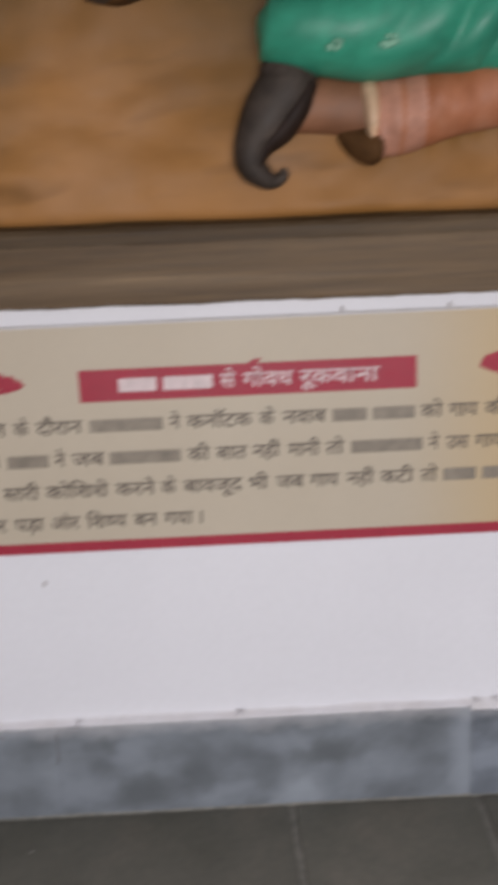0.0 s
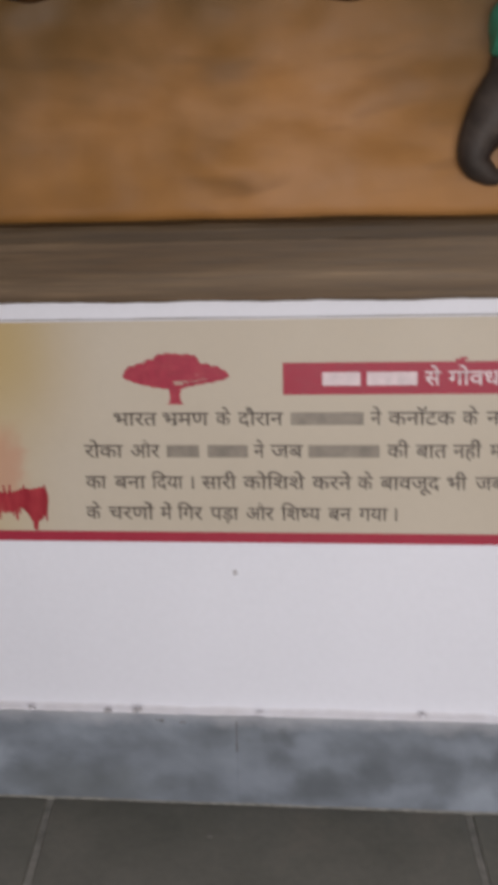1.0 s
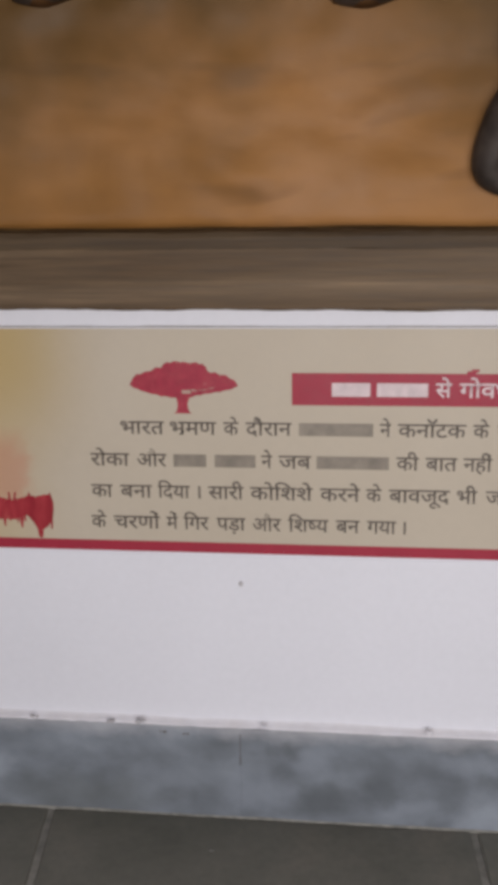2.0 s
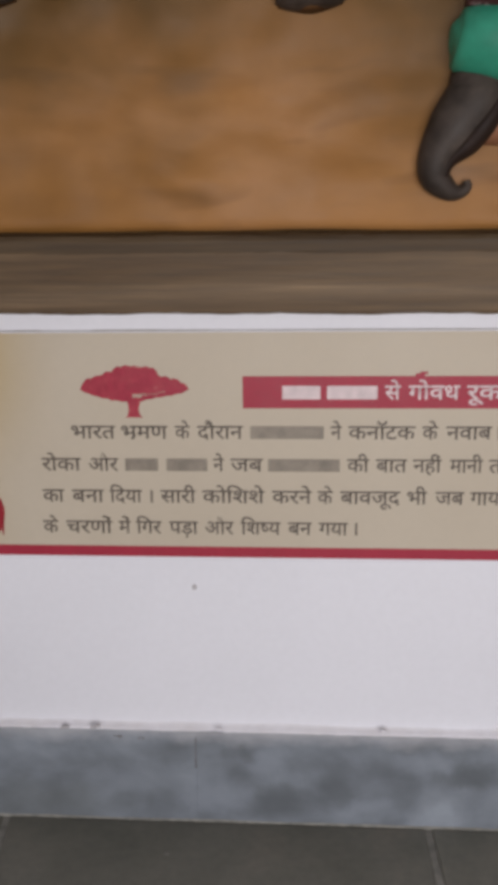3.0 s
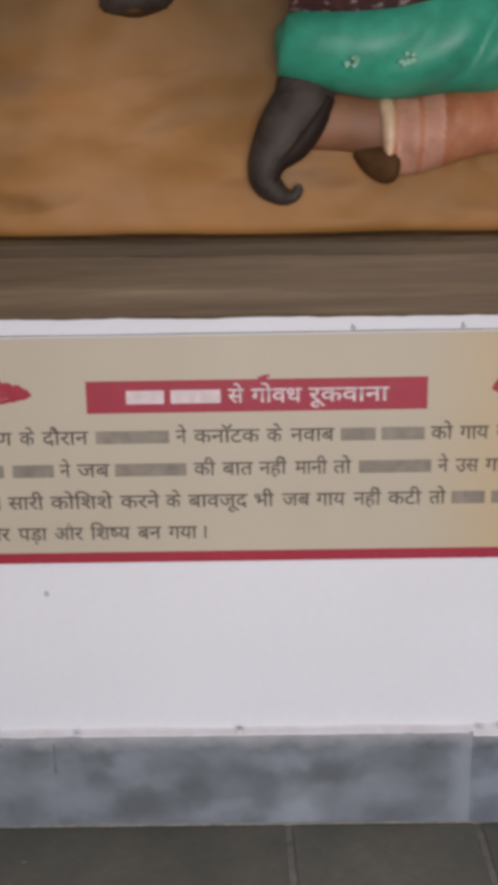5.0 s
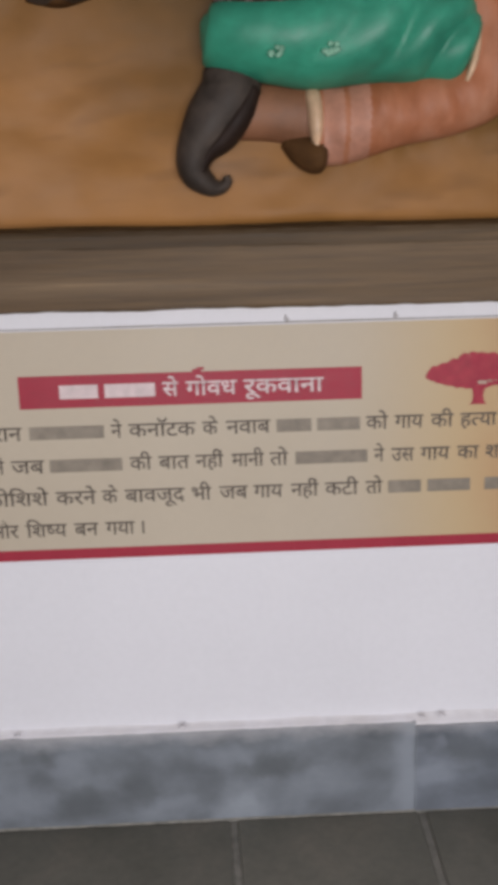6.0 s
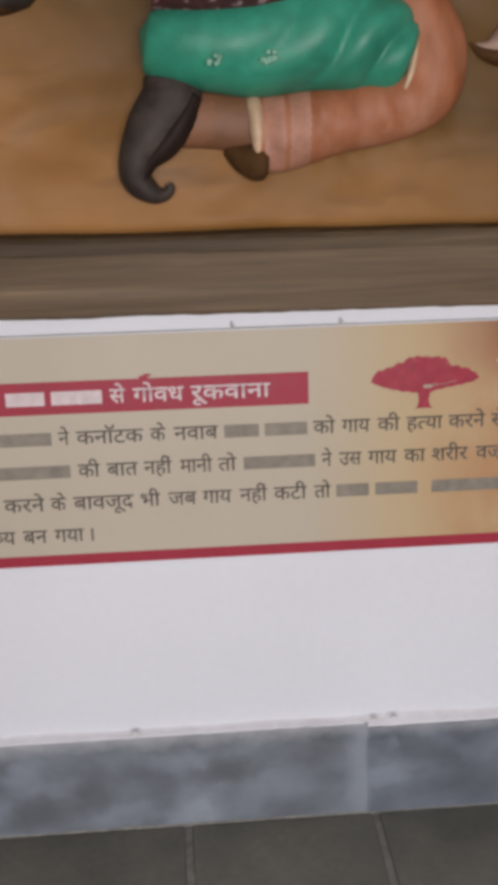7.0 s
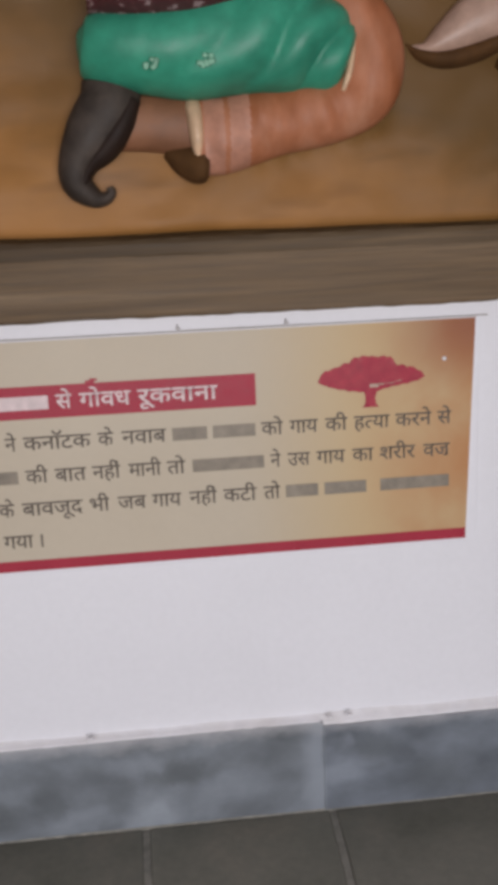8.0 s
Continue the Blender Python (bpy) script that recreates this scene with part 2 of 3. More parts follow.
def cement_stain(mat):
    """Cloudy patches in the stone, a pale cement stain beside one joint with a darker cut past it, paint rubbed over the top."""
    tree = mat.node_tree
    bsdf = tree.nodes["Principled BSDF"]
    base = bsdf.inputs["Base Color"].links[0].from_socket
    tc = tree.nodes.new("ShaderNodeTexCoord")
    sep = tree.nodes.new("ShaderNodeSeparateXYZ")
    tree.links.new(tc.outputs["Object"], sep.inputs[0])
    wob = tree.nodes.new("ShaderNodeMath")
    wob.operation = "MULTIPLY_ADD"
    wob.inputs[1].default_value = 0.02
    tree.links.new(noise_at(tree, 30, 3), wob.inputs[0])
    tree.links.new(sep.outputs["X"], wob.inputs[2])
    stain = mix_ramp(tree, wob.outputs[0], [(0.515, (0, 0, 0)), (0.540, (0.75, 0.75, 0.75)), (0.552, (0.7, 0.7, 0.7)), (0.556, (0, 0, 0))])
    cut = mix_ramp(tree, sep.outputs["X"], [(0.5438, (1, 1, 1)), (0.5442, (0.76, 0.77, 0.80))])
    c = blend(tree, base, cut, 1.0, "MULTIPLY")
    # cloudy dark and pale patches in the stone: centre, half size, colour, strength
    drift = tree.nodes.new("ShaderNodeTexNoise")
    drift.inputs["Scale"].default_value, drift.inputs["Detail"].default_value = 26, 4
    tree.links.new(tc.outputs["Object"], drift.inputs["Vector"])
    push = tree.nodes.new("ShaderNodeVectorMath")
    push.operation = "MULTIPLY_ADD"
    push.inputs[1].default_value, push.inputs[2].default_value = (0.085, 0, 0.055), (-0.0425, 0, -0.0275)
    tree.links.new(drift.outputs["Color"], push.inputs[0])
    bent = tree.nodes.new("ShaderNodeVectorMath")
    bent.operation = "ADD"
    tree.links.new(tc.outputs["Object"], bent.inputs[0])
    tree.links.new(push.outputs[0], bent.inputs[1])
    dark, pale, moss = (0.098, 0.107, 0.114), (0.27, 0.295, 0.335), (0.120, 0.128, 0.122)
    for x, z, rx, rz, colour, strength in ((0.045, 0.034, 0.050, 0.036, dark, 0.80), (0.130, 0.062, 0.038, 0.042, dark, 0.65), (0.330, 0.086, 0.070, 0.026, dark, 0.80),
                                           (0.000, 0.116, 0.028, 0.016, dark, 0.65), (0.235, 0.050, 0.060, 0.030, dark, 0.35), (-0.100, 0.118, 0.040, 0.020, dark, 0.3), (-0.330, 0.030, 0.160, 0.045, moss, 0.5),
                                           (-0.050, 0.042, 0.060, 0.042, pale, 0.65), (0.030, 0.100, 0.034, 0.034, pale, 0.60), (0.165, 0.028, 0.036, 0.020, pale, 0.50), (-0.170, 0.070, 0.090, 0.030, pale, 0.30),
                                           (0.250, 0.105, 0.050, 0.028, pale, 0.45), (0.420, 0.050, 0.090, 0.036, pale, 0.25), (0.625, 0.098, 0.050, 0.034, dark, 0.55), (0.720, 0.040, 0.080, 0.040, dark, 0.55), (0.575, 0.118, 0.022, 0.022, pale, 0.40)):
        gap = tree.nodes.new("ShaderNodeVectorMath")
        gap.operation = "MULTIPLY_ADD"
        gap.inputs[1].default_value, gap.inputs[2].default_value = (1 / rx, 0, 1 / rz), (-x / rx, 0, -z / rz)
        tree.links.new(bent.outputs[0], gap.inputs[0])
        far = tree.nodes.new("ShaderNodeVectorMath")
        far.operation = "LENGTH"
        tree.links.new(gap.outputs[0], far.inputs[0])
        soft = tree.nodes.new("ShaderNodeMapRange")
        soft.interpolation_type = "SMOOTHSTEP"
        for k, v in ((1, 1.25), (2, 0.2), (3, 0.0), (4, 0.9 * strength)):
            soft.inputs[k].default_value = v
        tree.links.new(far.outputs["Value"], soft.inputs[0])
        c = blend(tree, c, colour, soft.outputs[0])
    c = blend(tree, c, (0.27, 0.295, 0.335), stain)
    # wall paint rubbed thinly over the upper edge
    smear = tree.nodes.new("ShaderNodeMath")
    smear.operation = "MULTIPLY_ADD"
    smear.inputs[1].default_value = 0.040
    tree.links.new(noise_at(tree, 38, 5, 0.6, (0.6, 1, 1)), smear.inputs[0])
    tree.links.new(sep.outputs["Z"], smear.inputs[2])
    rub = mix_ramp(tree, smear.outputs[0], [(0.146, (0, 0, 0)), (0.176, (0.72, 0.72, 0.72))])
    tree.links.new(blend(tree, c, (0.47, 0.46, 0.475), rub), bsdf.inputs["Base Color"])


cement_stain(M_SKIRT)
vary_tiles(M_SLAB, 0.95, 1.08)


def strokes_and_shade(mat):
    """Dark brush strokes; higher up, shade painted in as broken patches of olive brown."""
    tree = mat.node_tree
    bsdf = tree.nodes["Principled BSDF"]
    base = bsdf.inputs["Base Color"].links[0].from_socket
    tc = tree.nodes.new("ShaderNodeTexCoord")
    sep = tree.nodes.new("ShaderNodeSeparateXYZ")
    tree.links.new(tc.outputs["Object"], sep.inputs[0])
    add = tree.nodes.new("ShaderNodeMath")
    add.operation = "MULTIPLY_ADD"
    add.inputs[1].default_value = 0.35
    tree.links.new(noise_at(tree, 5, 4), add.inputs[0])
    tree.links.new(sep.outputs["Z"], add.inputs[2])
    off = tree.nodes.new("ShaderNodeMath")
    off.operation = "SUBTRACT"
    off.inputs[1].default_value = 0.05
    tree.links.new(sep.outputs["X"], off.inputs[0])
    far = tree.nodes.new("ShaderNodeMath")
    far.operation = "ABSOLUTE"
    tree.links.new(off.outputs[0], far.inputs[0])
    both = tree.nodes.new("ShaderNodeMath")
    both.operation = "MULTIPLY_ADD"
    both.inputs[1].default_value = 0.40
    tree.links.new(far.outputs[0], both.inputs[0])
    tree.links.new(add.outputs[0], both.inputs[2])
    # painted shade grows with height and towards both ends of the relief
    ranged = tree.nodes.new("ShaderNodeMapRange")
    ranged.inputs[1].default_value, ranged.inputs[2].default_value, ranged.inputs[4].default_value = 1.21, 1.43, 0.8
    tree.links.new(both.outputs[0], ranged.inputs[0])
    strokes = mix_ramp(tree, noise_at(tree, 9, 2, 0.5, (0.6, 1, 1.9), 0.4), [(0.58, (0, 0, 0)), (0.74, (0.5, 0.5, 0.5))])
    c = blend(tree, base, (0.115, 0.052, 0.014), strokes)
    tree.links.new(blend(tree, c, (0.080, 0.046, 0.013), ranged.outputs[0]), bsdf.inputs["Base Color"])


strokes_and_shade(M_GROUND)


# ---- building helpers ----
def mesh_of(name, bm, mats):
    me = bpy.data.meshes.new(name)
    bmesh.ops.recalc_face_normals(bm, faces=bm.faces[:])
    bm.to_mesh(me)
    bm.free()
    for m in mats if isinstance(mats, (list, tuple)) else [mats]:
        me.materials.append(m)
    return me


def part(name, bm, mat, parent, label=""):
    ob = new(name, mesh_of(name, bm, mat))
    ob.parent = parent
    return tagged(ob, label)


def thing(name, bm, mat, label, category, kind="", group=""):
    return tagged(new(name, mesh_of(name, bm, mat)), label, category, group, kind)


def box(bm, x0, x1, y0, y1, z0, z1, bevel=0.0, seg=2):
    r = bmesh.ops.create_cube(bm, size=1)
    vs = r["verts"]
    bmesh.ops.transform(bm, matrix=Matrix.LocRotScale(((x0 + x1) / 2, (y0 + y1) / 2, (z0 + z1) / 2), None, (abs(x1 - x0), abs(y1 - y0), abs(z1 - z0))), verts=vs)
    if bevel:
        es = list({e for v in vs for e in v.link_edges})
        bmesh.ops.bevel(bm, geom=es, offset=bevel, segments=seg, affect="EDGES", profile=0.5)
    return bm


def boxed(*a, **kw):
    return box(bmesh.new(), *a, **kw)


def spline(rows, steps):
    """Catmull-Rom through rows of numbers."""
    rows = [np.array(r, float) for r in rows]
    rows = [2 * rows[0] - rows[1], *rows, 2 * rows[-1] - rows[-2]]
    out = []
    for a, b, c, d in zip(rows, rows[1:], rows[2:], rows[3:]):
        for k in range(steps):
            t = k / steps
            out.append(0.5 * (2 * b + (c - a) * t + (2 * a - 5 * b + 4 * c - d) * t * t + (3 * b - a - 3 * c + d) * t ** 3))
    return out + [rows[-2]]


def sweep(bm, rows, slot=0, steps=6, ring=20, fold=None):
    """A rounded limb along rows of (x, y, z, half height across, half depth), the shape that a modeller's roll of plaster has."""
    path = spline(rows, steps)
    loops = []
    for i, p in enumerate(path):
        a, b = path[max(i - 1, 0)], path[min(i + 1, len(path) - 1)]
        way = Vector((b[0] - a[0], 0, b[2] - a[2])).normalized()
        side = Vector((-way.z, 0, way.x))
        loop = []
        for k in range(ring):
            u = 2 * math.pi * k / ring
            c = Vector(p[:3]) + side * (max(p[3], 0.001) * math.cos(u)) + Vector((0, -1, 0)) * (max(p[4], 0.001) * math.sin(u))
            if fold:
                c += fold(c, u, i / (len(path) - 1))
            loop.append(bm.verts.new(c))
        loops.append(loop)
    for a, b in zip(loops, loops[1:]):
        for k in range(ring):
            f = bm.faces.new((a[k], a[(k + 1) % ring], b[(k + 1) % ring], b[k]))
            f.material_index, f.smooth = slot, True
    for loop in (loops[0], loops[-1]):
        f = bm.faces.new(loop)
        f.material_index, f.smooth = slot, True
    return bm


def lump(bm, x, y, z, rx, ry, rz, slot=0, seg=10):
    r = bmesh.ops.create_uvsphere(bm, u_segments=seg, v_segments=max(5, seg // 2 + 1), radius=1)
    bmesh.ops.transform(bm, matrix=Matrix.LocRotScale((x, y, z), None, (rx, ry, rz)), verts=r["verts"])
    for f in {f for v in r["verts"] for f in v.link_faces}:
        f.material_index, f.smooth = slot, True


# ---- the large structure ----
FRAME_LOW, FRAME_TOP = 0.765, 0.8715

wall_north = thing("wall_north", boxed(ROOM_W, ROOM_E, 0.0, 0.2, 0.0, ROOM_TOP), M_WALL, "white painted wall below the painted relief panel", "wall", "structure")
thing("wall_west", boxed(ROOM_W - 0.2, ROOM_W, ROOM_S - 0.2, 0.2, 0.0, ROOM_TOP), M_WALL, "plain white painted side wall", "wall", "structure")
thing("wall_east", boxed(ROOM_E, ROOM_E + 0.2, ROOM_S - 0.2, 0.2, 0.0, ROOM_TOP), M_WALL, "plain white painted side wall", "wall", "structure")
bm = bmesh.new()
box(bm, ROOM_W, OPEN_W, ROOM_S - 0.2, ROOM_S, 0, ROOM_TOP)
box(bm, OPEN_E, ROOM_E, ROOM_S - 0.2, ROOM_S, 0, ROOM_TOP)
box(bm, OPEN_W, OPEN_E, ROOM_S - 0.2, ROOM_S, 0, OPEN_LOW)
box(bm, OPEN_W, OPEN_E, ROOM_S - 0.2, ROOM_S, OPEN_TOP, ROOM_TOP)
thing("wall_south", bm, M_WALL, "plain white wall with a wide open window", "wall", "structure")
thing("ceiling", boxed(ROOM_W - 0.2, ROOM_E + 0.2, ROOM_S - 0.2, 0.2, ROOM_TOP, ROOM_TOP + 0.15), M_CEIL, "plain white painted ceiling", "ceiling", "structure")
floor = thing("floor", boxed(ROOM_W - 0.2, ROOM_E + 0.2, ROOM_S - 0.2, 0.2, -0.12, -0.004), M_GROUT, "dark stone slab floor with pale grout joints", "floor", "structure")


# ---- relief panel: ochre ground, figures and the brown frame under it ----
def dip(x):
    """The moulding runs slightly down towards the east."""
    return -0.004 * (x - 0.15)


# plaster smoothed up to the underside of the bent leg and the shoe
FILLET = [(0.44, 0.958), (0.47, 0.966), (0.50, 0.974), (0.535, 0.980), (0.567, 0.986), (0.60, 0.994), (0.63, 1.004)]


def relief_ground():
    """An uneven plaster slab whose foot rolls back into the gap above the frame."""
    bm = bmesh.new()
    x0, x1, z0, z1, nx, nz = -1.3, 1.7, FRAME_TOP + 0.0015, 1.75, 420, 130
    rows = []
    for j in range(nz + 1):
        z = z0 + (z1 - z0) * j / nz
        row = []
        for i in range(nx + 1):
            x = x0 + (x1 - x0) * i / nx
            d = 0.013 * noise.noise(Vector((x * 5, 3.1, z * 9))) + 0.006 * noise.noise(Vector((x * 16, 9, z * 22)))
            near = min((x - a) ** 2 + (z - b) ** 2 for a, b in FILLET)
            d -= 0.011 * math.exp(-near / 0.017 ** 2)
            foot = 0.007 * math.exp(-((z - z0) / 0.006) ** 2)
            wave = 0.0025 * noise.noise(Vector((x * 6, 1, 0))) if j == 0 else 0
            row.append(bm.verts.new((x, -0.016 + d * min(1, 0.3 + (z - z0) * 12) + foot, z + wave + dip(x) * (1 - j / nz))))
        rows.append(row)
    for a, b in zip(rows, rows[1:]):
        for i in range(nx):
            bm.faces.new((a[i], a[i + 1], b[i + 1], b[i])).smooth = True
    edge = [e for e in bm.edges if e.is_boundary]
    r = bmesh.ops.extrude_edge_only(bm, edges=edge)
    for v in r["geom"]:
        if isinstance(v, bmesh.types.BMVert):
            v.co.y = -0.002
    return bm


relief = tagged(new("wall_relief"), "ochre brown painted plaster wall relief with streaky brown moulding", "relief")
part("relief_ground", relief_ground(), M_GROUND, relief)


def profile_bar(x0, x1, prof, n, run=lambda x: 0.0):
    """A moulding run along x with a slightly uneven hand-plastered profile."""
    bm = bmesh.new()
    loops = []
    for i in range(n + 1):
        x = x0 + (x1 - x0) * i / n
        loops.append([bm.verts.new((x, y + 0.0008 * noise.noise(Vector((x * 7, k, 0))), z + run(x) + 0.0016 * noise.noise(Vector((x * 9, k * 3.3, 5))) + 0.0012 * noise.noise(Vector((x * 45, k * 1.7, 3))))) for k, (y, z) in enumerate(prof)])
    for a, b in zip(loops, loops[1:]):
        for k in range(len(prof)):
            bm.faces.new((a[k], a[(k + 1) % len(prof)], b[(k + 1) % len(prof)], b[k])).smooth = False
    bm.faces.new(loops[0])
    bm.faces.new(loops[-1])
    return bm


part("rail", profile_bar(-1.5, 1.9, [(-0.001, FRAME_LOW), (-0.020, FRAME_LOW), (-0.023, FRAME_LOW + 0.003), (-0.0236, 0.847), (-0.0232, 0.8482), (-0.001, 0.8482)], 420, dip), M_BAND, relief)
part("bead", profile_bar(-1.5, 1.9, [(-0.001, 0.8445), (-0.0246, 0.8445), (-0.0250, 0.8465), (-0.0248, 0.860), (-0.0225, 0.866), (-0.016, 0.8695), (-0.001, FRAME_TOP)], 420, dip), M_BEAD, relief)
# added strip, its dark colour stands for the crevice's shade
part("groove", profile_bar(-1.5, 1.9, [(-0.0012, 0.866), (-0.0035, 0.867), (-0.0035, 0.8875), (-0.0012, 0.888)], 60, dip), M_GROOVE_SHADE, relief, "groove shade painted as a dark strip above the moulding")


def folds(c, u, t):
    """Diagonal drapery folds, stronger towards the knee."""
    k = 0.016 * min(1, max(0, (c.x - 0.33) * 6))
    s = abs(math.sin((c.x * 0.75 - c.z * 0.9) * 52 + 1.9 * noise.noise(Vector((c.x * 9, 0, c.z * 9))))) ** 0.85 - 0.6
    return Vector((0, -k * s * max(0, math.sin(u)), 0))


def leg_folds(c, u, t):
    w = math.sin(c.x * 120 + c.z * 50 + 3 * noise.noise(Vector((c.x * 14, 2, c.z * 14))))
    return Vector((0, -0.0035 * w * max(0, math.sin(u)) * (0.4 + 0.6 * abs(noise.noise(Vector((c.x * 20, 5, c.z * 20)))) * 2), 0))


# the figures' common stretch
FIGURE = Matrix.Translation((-0.0115, 0, -0.0185)) @ Matrix.Diagonal((1.03, 1, 1.028, 1))


def kneeling_figure():
    """Plain painted shape of a kneeling figure: garment, bent leg, turned-down shoe."""
    bm = bmesh.new()
    # bent leg in salmon cloth, from the cuff to the knee and back up
    sweep(bm, [(0.400, -0.026, 0.979, 0.046, 0.034), (0.43, -0.027, 0.980, 0.046, 0.038), (0.462, -0.028, 0.987, 0.044, 0.039), (0.50, -0.028, 0.995, 0.041, 0.039),
               (0.562, -0.03, 1.005, 0.040, 0.041), (0.605, -0.03, 1.03, 0.045, 0.042), (0.612, -0.03, 1.075, 0.044, 0.040),
               (0.585, -0.03, 1.115, 0.042, 0.038), (0.53, -0.03, 1.14, 0.04, 0.036)], 1, 30, 30, leg_folds)
    # paler stripes of cloth near the cuff
    for f in bm.faces:
        c = f.calc_center_median()
        if c.z < 1.03 and (0.408 < c.x < 0.432 or 0.438 < c.x < 0.463):
            f.material_index = 8
    # ankle
    sweep(bm, [(0.30, -0.02, 1.000, 0.034, 0.026), (0.35, -0.02, 0.997, 0.034, 0.028), (0.41, -0.02, 0.990, 0.037, 0.028)], 4, 5, 18)
    # trouser cuff's hollow, a bulge coloured dark for its shade, and its cream edge
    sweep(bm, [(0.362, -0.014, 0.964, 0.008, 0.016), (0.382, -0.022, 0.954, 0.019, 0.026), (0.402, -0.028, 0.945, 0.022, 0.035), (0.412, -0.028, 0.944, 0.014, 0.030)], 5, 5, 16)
    sweep(bm, [(0.400, -0.044, 0.950, 0.003, 0.010), (0.399, -0.049, 0.970, 0.0078, 0.016), (0.3985, -0.048, 0.992, 0.0098, 0.017), (0.3965, -0.041, 1.012, 0.0098, 0.015), (0.395, -0.030, 1.024, 0.008, 0.010)], 6, 6, 12)
    # shoe with a curled toe, sole on the inner side
    sweep(bm, [(0.300, -0.03, 1.045, 0.034, 0.030), (0.297, -0.032, 1.018, 0.037, 0.034), (0.274, -0.032, 0.985, 0.034, 0.034), (0.254, -0.03, 0.953, 0.024, 0.029),
               (0.2525, -0.028, 0.929, 0.0195, 0.025), (0.269, -0.026, 0.913, 0.013, 0.019), (0.283, -0.025, 0.9105, 0.0085, 0.014), (0.2915, -0.025, 0.917, 0.0062, 0.011), (0.290, -0.025, 0.924, 0.0045, 0.009)], 2, 7, 22)
    sweep(bm, [(0.326, -0.030, 1.024, 0.011, 0.027), (0.312, -0.034, 0.996, 0.015, 0.031), (0.290, -0.034, 0.968, 0.015, 0.030), (0.268, -0.030, 0.947, 0.009, 0.025), (0.259, -0.028, 0.925, 0.006, 0.021)], 3, 6, 14)
    # green garment
    sweep(bm, [(0.264, -0.03, 1.082, 0.010, 0.012), (0.268, -0.032, 1.082, 0.024, 0.028), (0.278, -0.036, 1.081, 0.037, 0.044), (0.31, -0.04, 1.080, 0.045, 0.058), (0.36, -0.042, 1.078, 0.053, 0.066), (0.40, -0.042, 1.077, 0.0575, 0.067),
               (0.46, -0.042, 1.088, 0.064, 0.064), (0.53, -0.04, 1.082, 0.061, 0.060), (0.572, -0.036, 1.064, 0.048, 0.050), (0.582, -0.03, 1.06, 0.042, 0.042)], 0, 14, 64, folds)
    # cream hem at the knee
    sweep(bm, [(0.574, -0.066, 1.022, 0.003, 0.008), (0.582, -0.068, 1.045, 0.0045, 0.009), (0.588, -0.06, 1.075, 0.004, 0.009), (0.588, -0.05, 1.096, 0.003, 0.008)], 6, 5, 10)
    # patterned sash and the trunk above it
    sweep(bm, [(0.283, -0.050, 1.146, 0.030, 0.050), (0.33, -0.056, 1.142, 0.038, 0.074), (0.40, -0.056, 1.141, 0.038, 0.076), (0.45, -0.050, 1.150, 0.034, 0.068), (0.485, -0.044, 1.165, 0.022, 0.046)], 7, 6, 26)
    sweep(bm, [(0.37, -0.035, 1.15, 0.085, 0.050), (0.375, -0.035, 1.20, 0.088, 0.052), (0.38, -0.03, 1.245, 0.070, 0.040), (0.38, -0.025, 1.26, 0.04, 0.025)], 7, 5, 24)
    # little dabbed blossoms
    rng = random.Random(4)
    for fx, fz in ((0.348, 1.053), (0.410, 1.055)):
        for k in range(10):
            lump(bm, fx + rng.uniform(-0.008, 0.008), -0.1075 + rng.uniform(0, 0.001), fz + rng.uniform(-0.006, 0.006), 0.0034, 0.0018, 0.0030, 9, 8)
    bmesh.ops.transform(bm, matrix=FIGURE, verts=bm.verts[:])
    return bm


thing("relief_statue", kneeling_figure(), [M_GREEN, M_ORANGE, M_SHOE, M_SOLE, M_BROWN, M_CUFF, M_GOLD, M_MAROON, M_PALE, M_BLOSSOM],
      "painted relief statue kneeling in a green garment with dark curled shoe", "statue")


def far_foot():
    bm = bmesh.new()
    sweep(bm, [(0.664, -0.02, 1.065, 0.003, 0.008), (0.684, -0.024, 1.062, 0.010, 0.018), (0.71, -0.026, 1.073, 0.022, 0.026), (0.75, -0.028, 1.094, 0.034, 0.032), (0.80, -0.028, 1.112, 0.038, 0.034), (0.85, -0.026, 1.13, 0.03, 0.03)], 0, 6, 18)
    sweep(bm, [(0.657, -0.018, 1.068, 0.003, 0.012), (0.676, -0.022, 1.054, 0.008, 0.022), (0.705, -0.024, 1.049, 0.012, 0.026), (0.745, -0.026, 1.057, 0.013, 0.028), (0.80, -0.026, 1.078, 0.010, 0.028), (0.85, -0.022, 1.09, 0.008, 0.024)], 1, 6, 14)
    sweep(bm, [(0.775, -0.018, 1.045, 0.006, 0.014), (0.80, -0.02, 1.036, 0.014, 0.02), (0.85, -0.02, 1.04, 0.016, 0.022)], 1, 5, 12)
    bmesh.ops.transform(bm, matrix=Matrix.Translation((0.004, 0, 0.0115)) @ FIGURE, verts=bm.verts[:])
    return bm


thing("relief_statue", far_foot(), [M_PINK, M_CUFF], "pale pink pointed shoe of a painted relief statue", "statue")


def dark_foot(x, z, wide):
    bm = bmesh.new()
    sweep(bm, [(x - wide, -0.02, z + 0.020, 0.010, 0.014), (x - wide * 0.6, -0.028, z + 0.017, 0.016, 0.024), (x, -0.032, z + 0.019, 0.019, 0.028), (x + wide * 0.6, -0.03, z + 0.026, 0.022, 0.026), (x + wide, -0.02, z + 0.034, 0.016, 0.018)], 0, 6, 18)
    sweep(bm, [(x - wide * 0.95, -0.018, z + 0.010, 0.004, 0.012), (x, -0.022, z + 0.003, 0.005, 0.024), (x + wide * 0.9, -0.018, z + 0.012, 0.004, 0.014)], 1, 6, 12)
    return bm


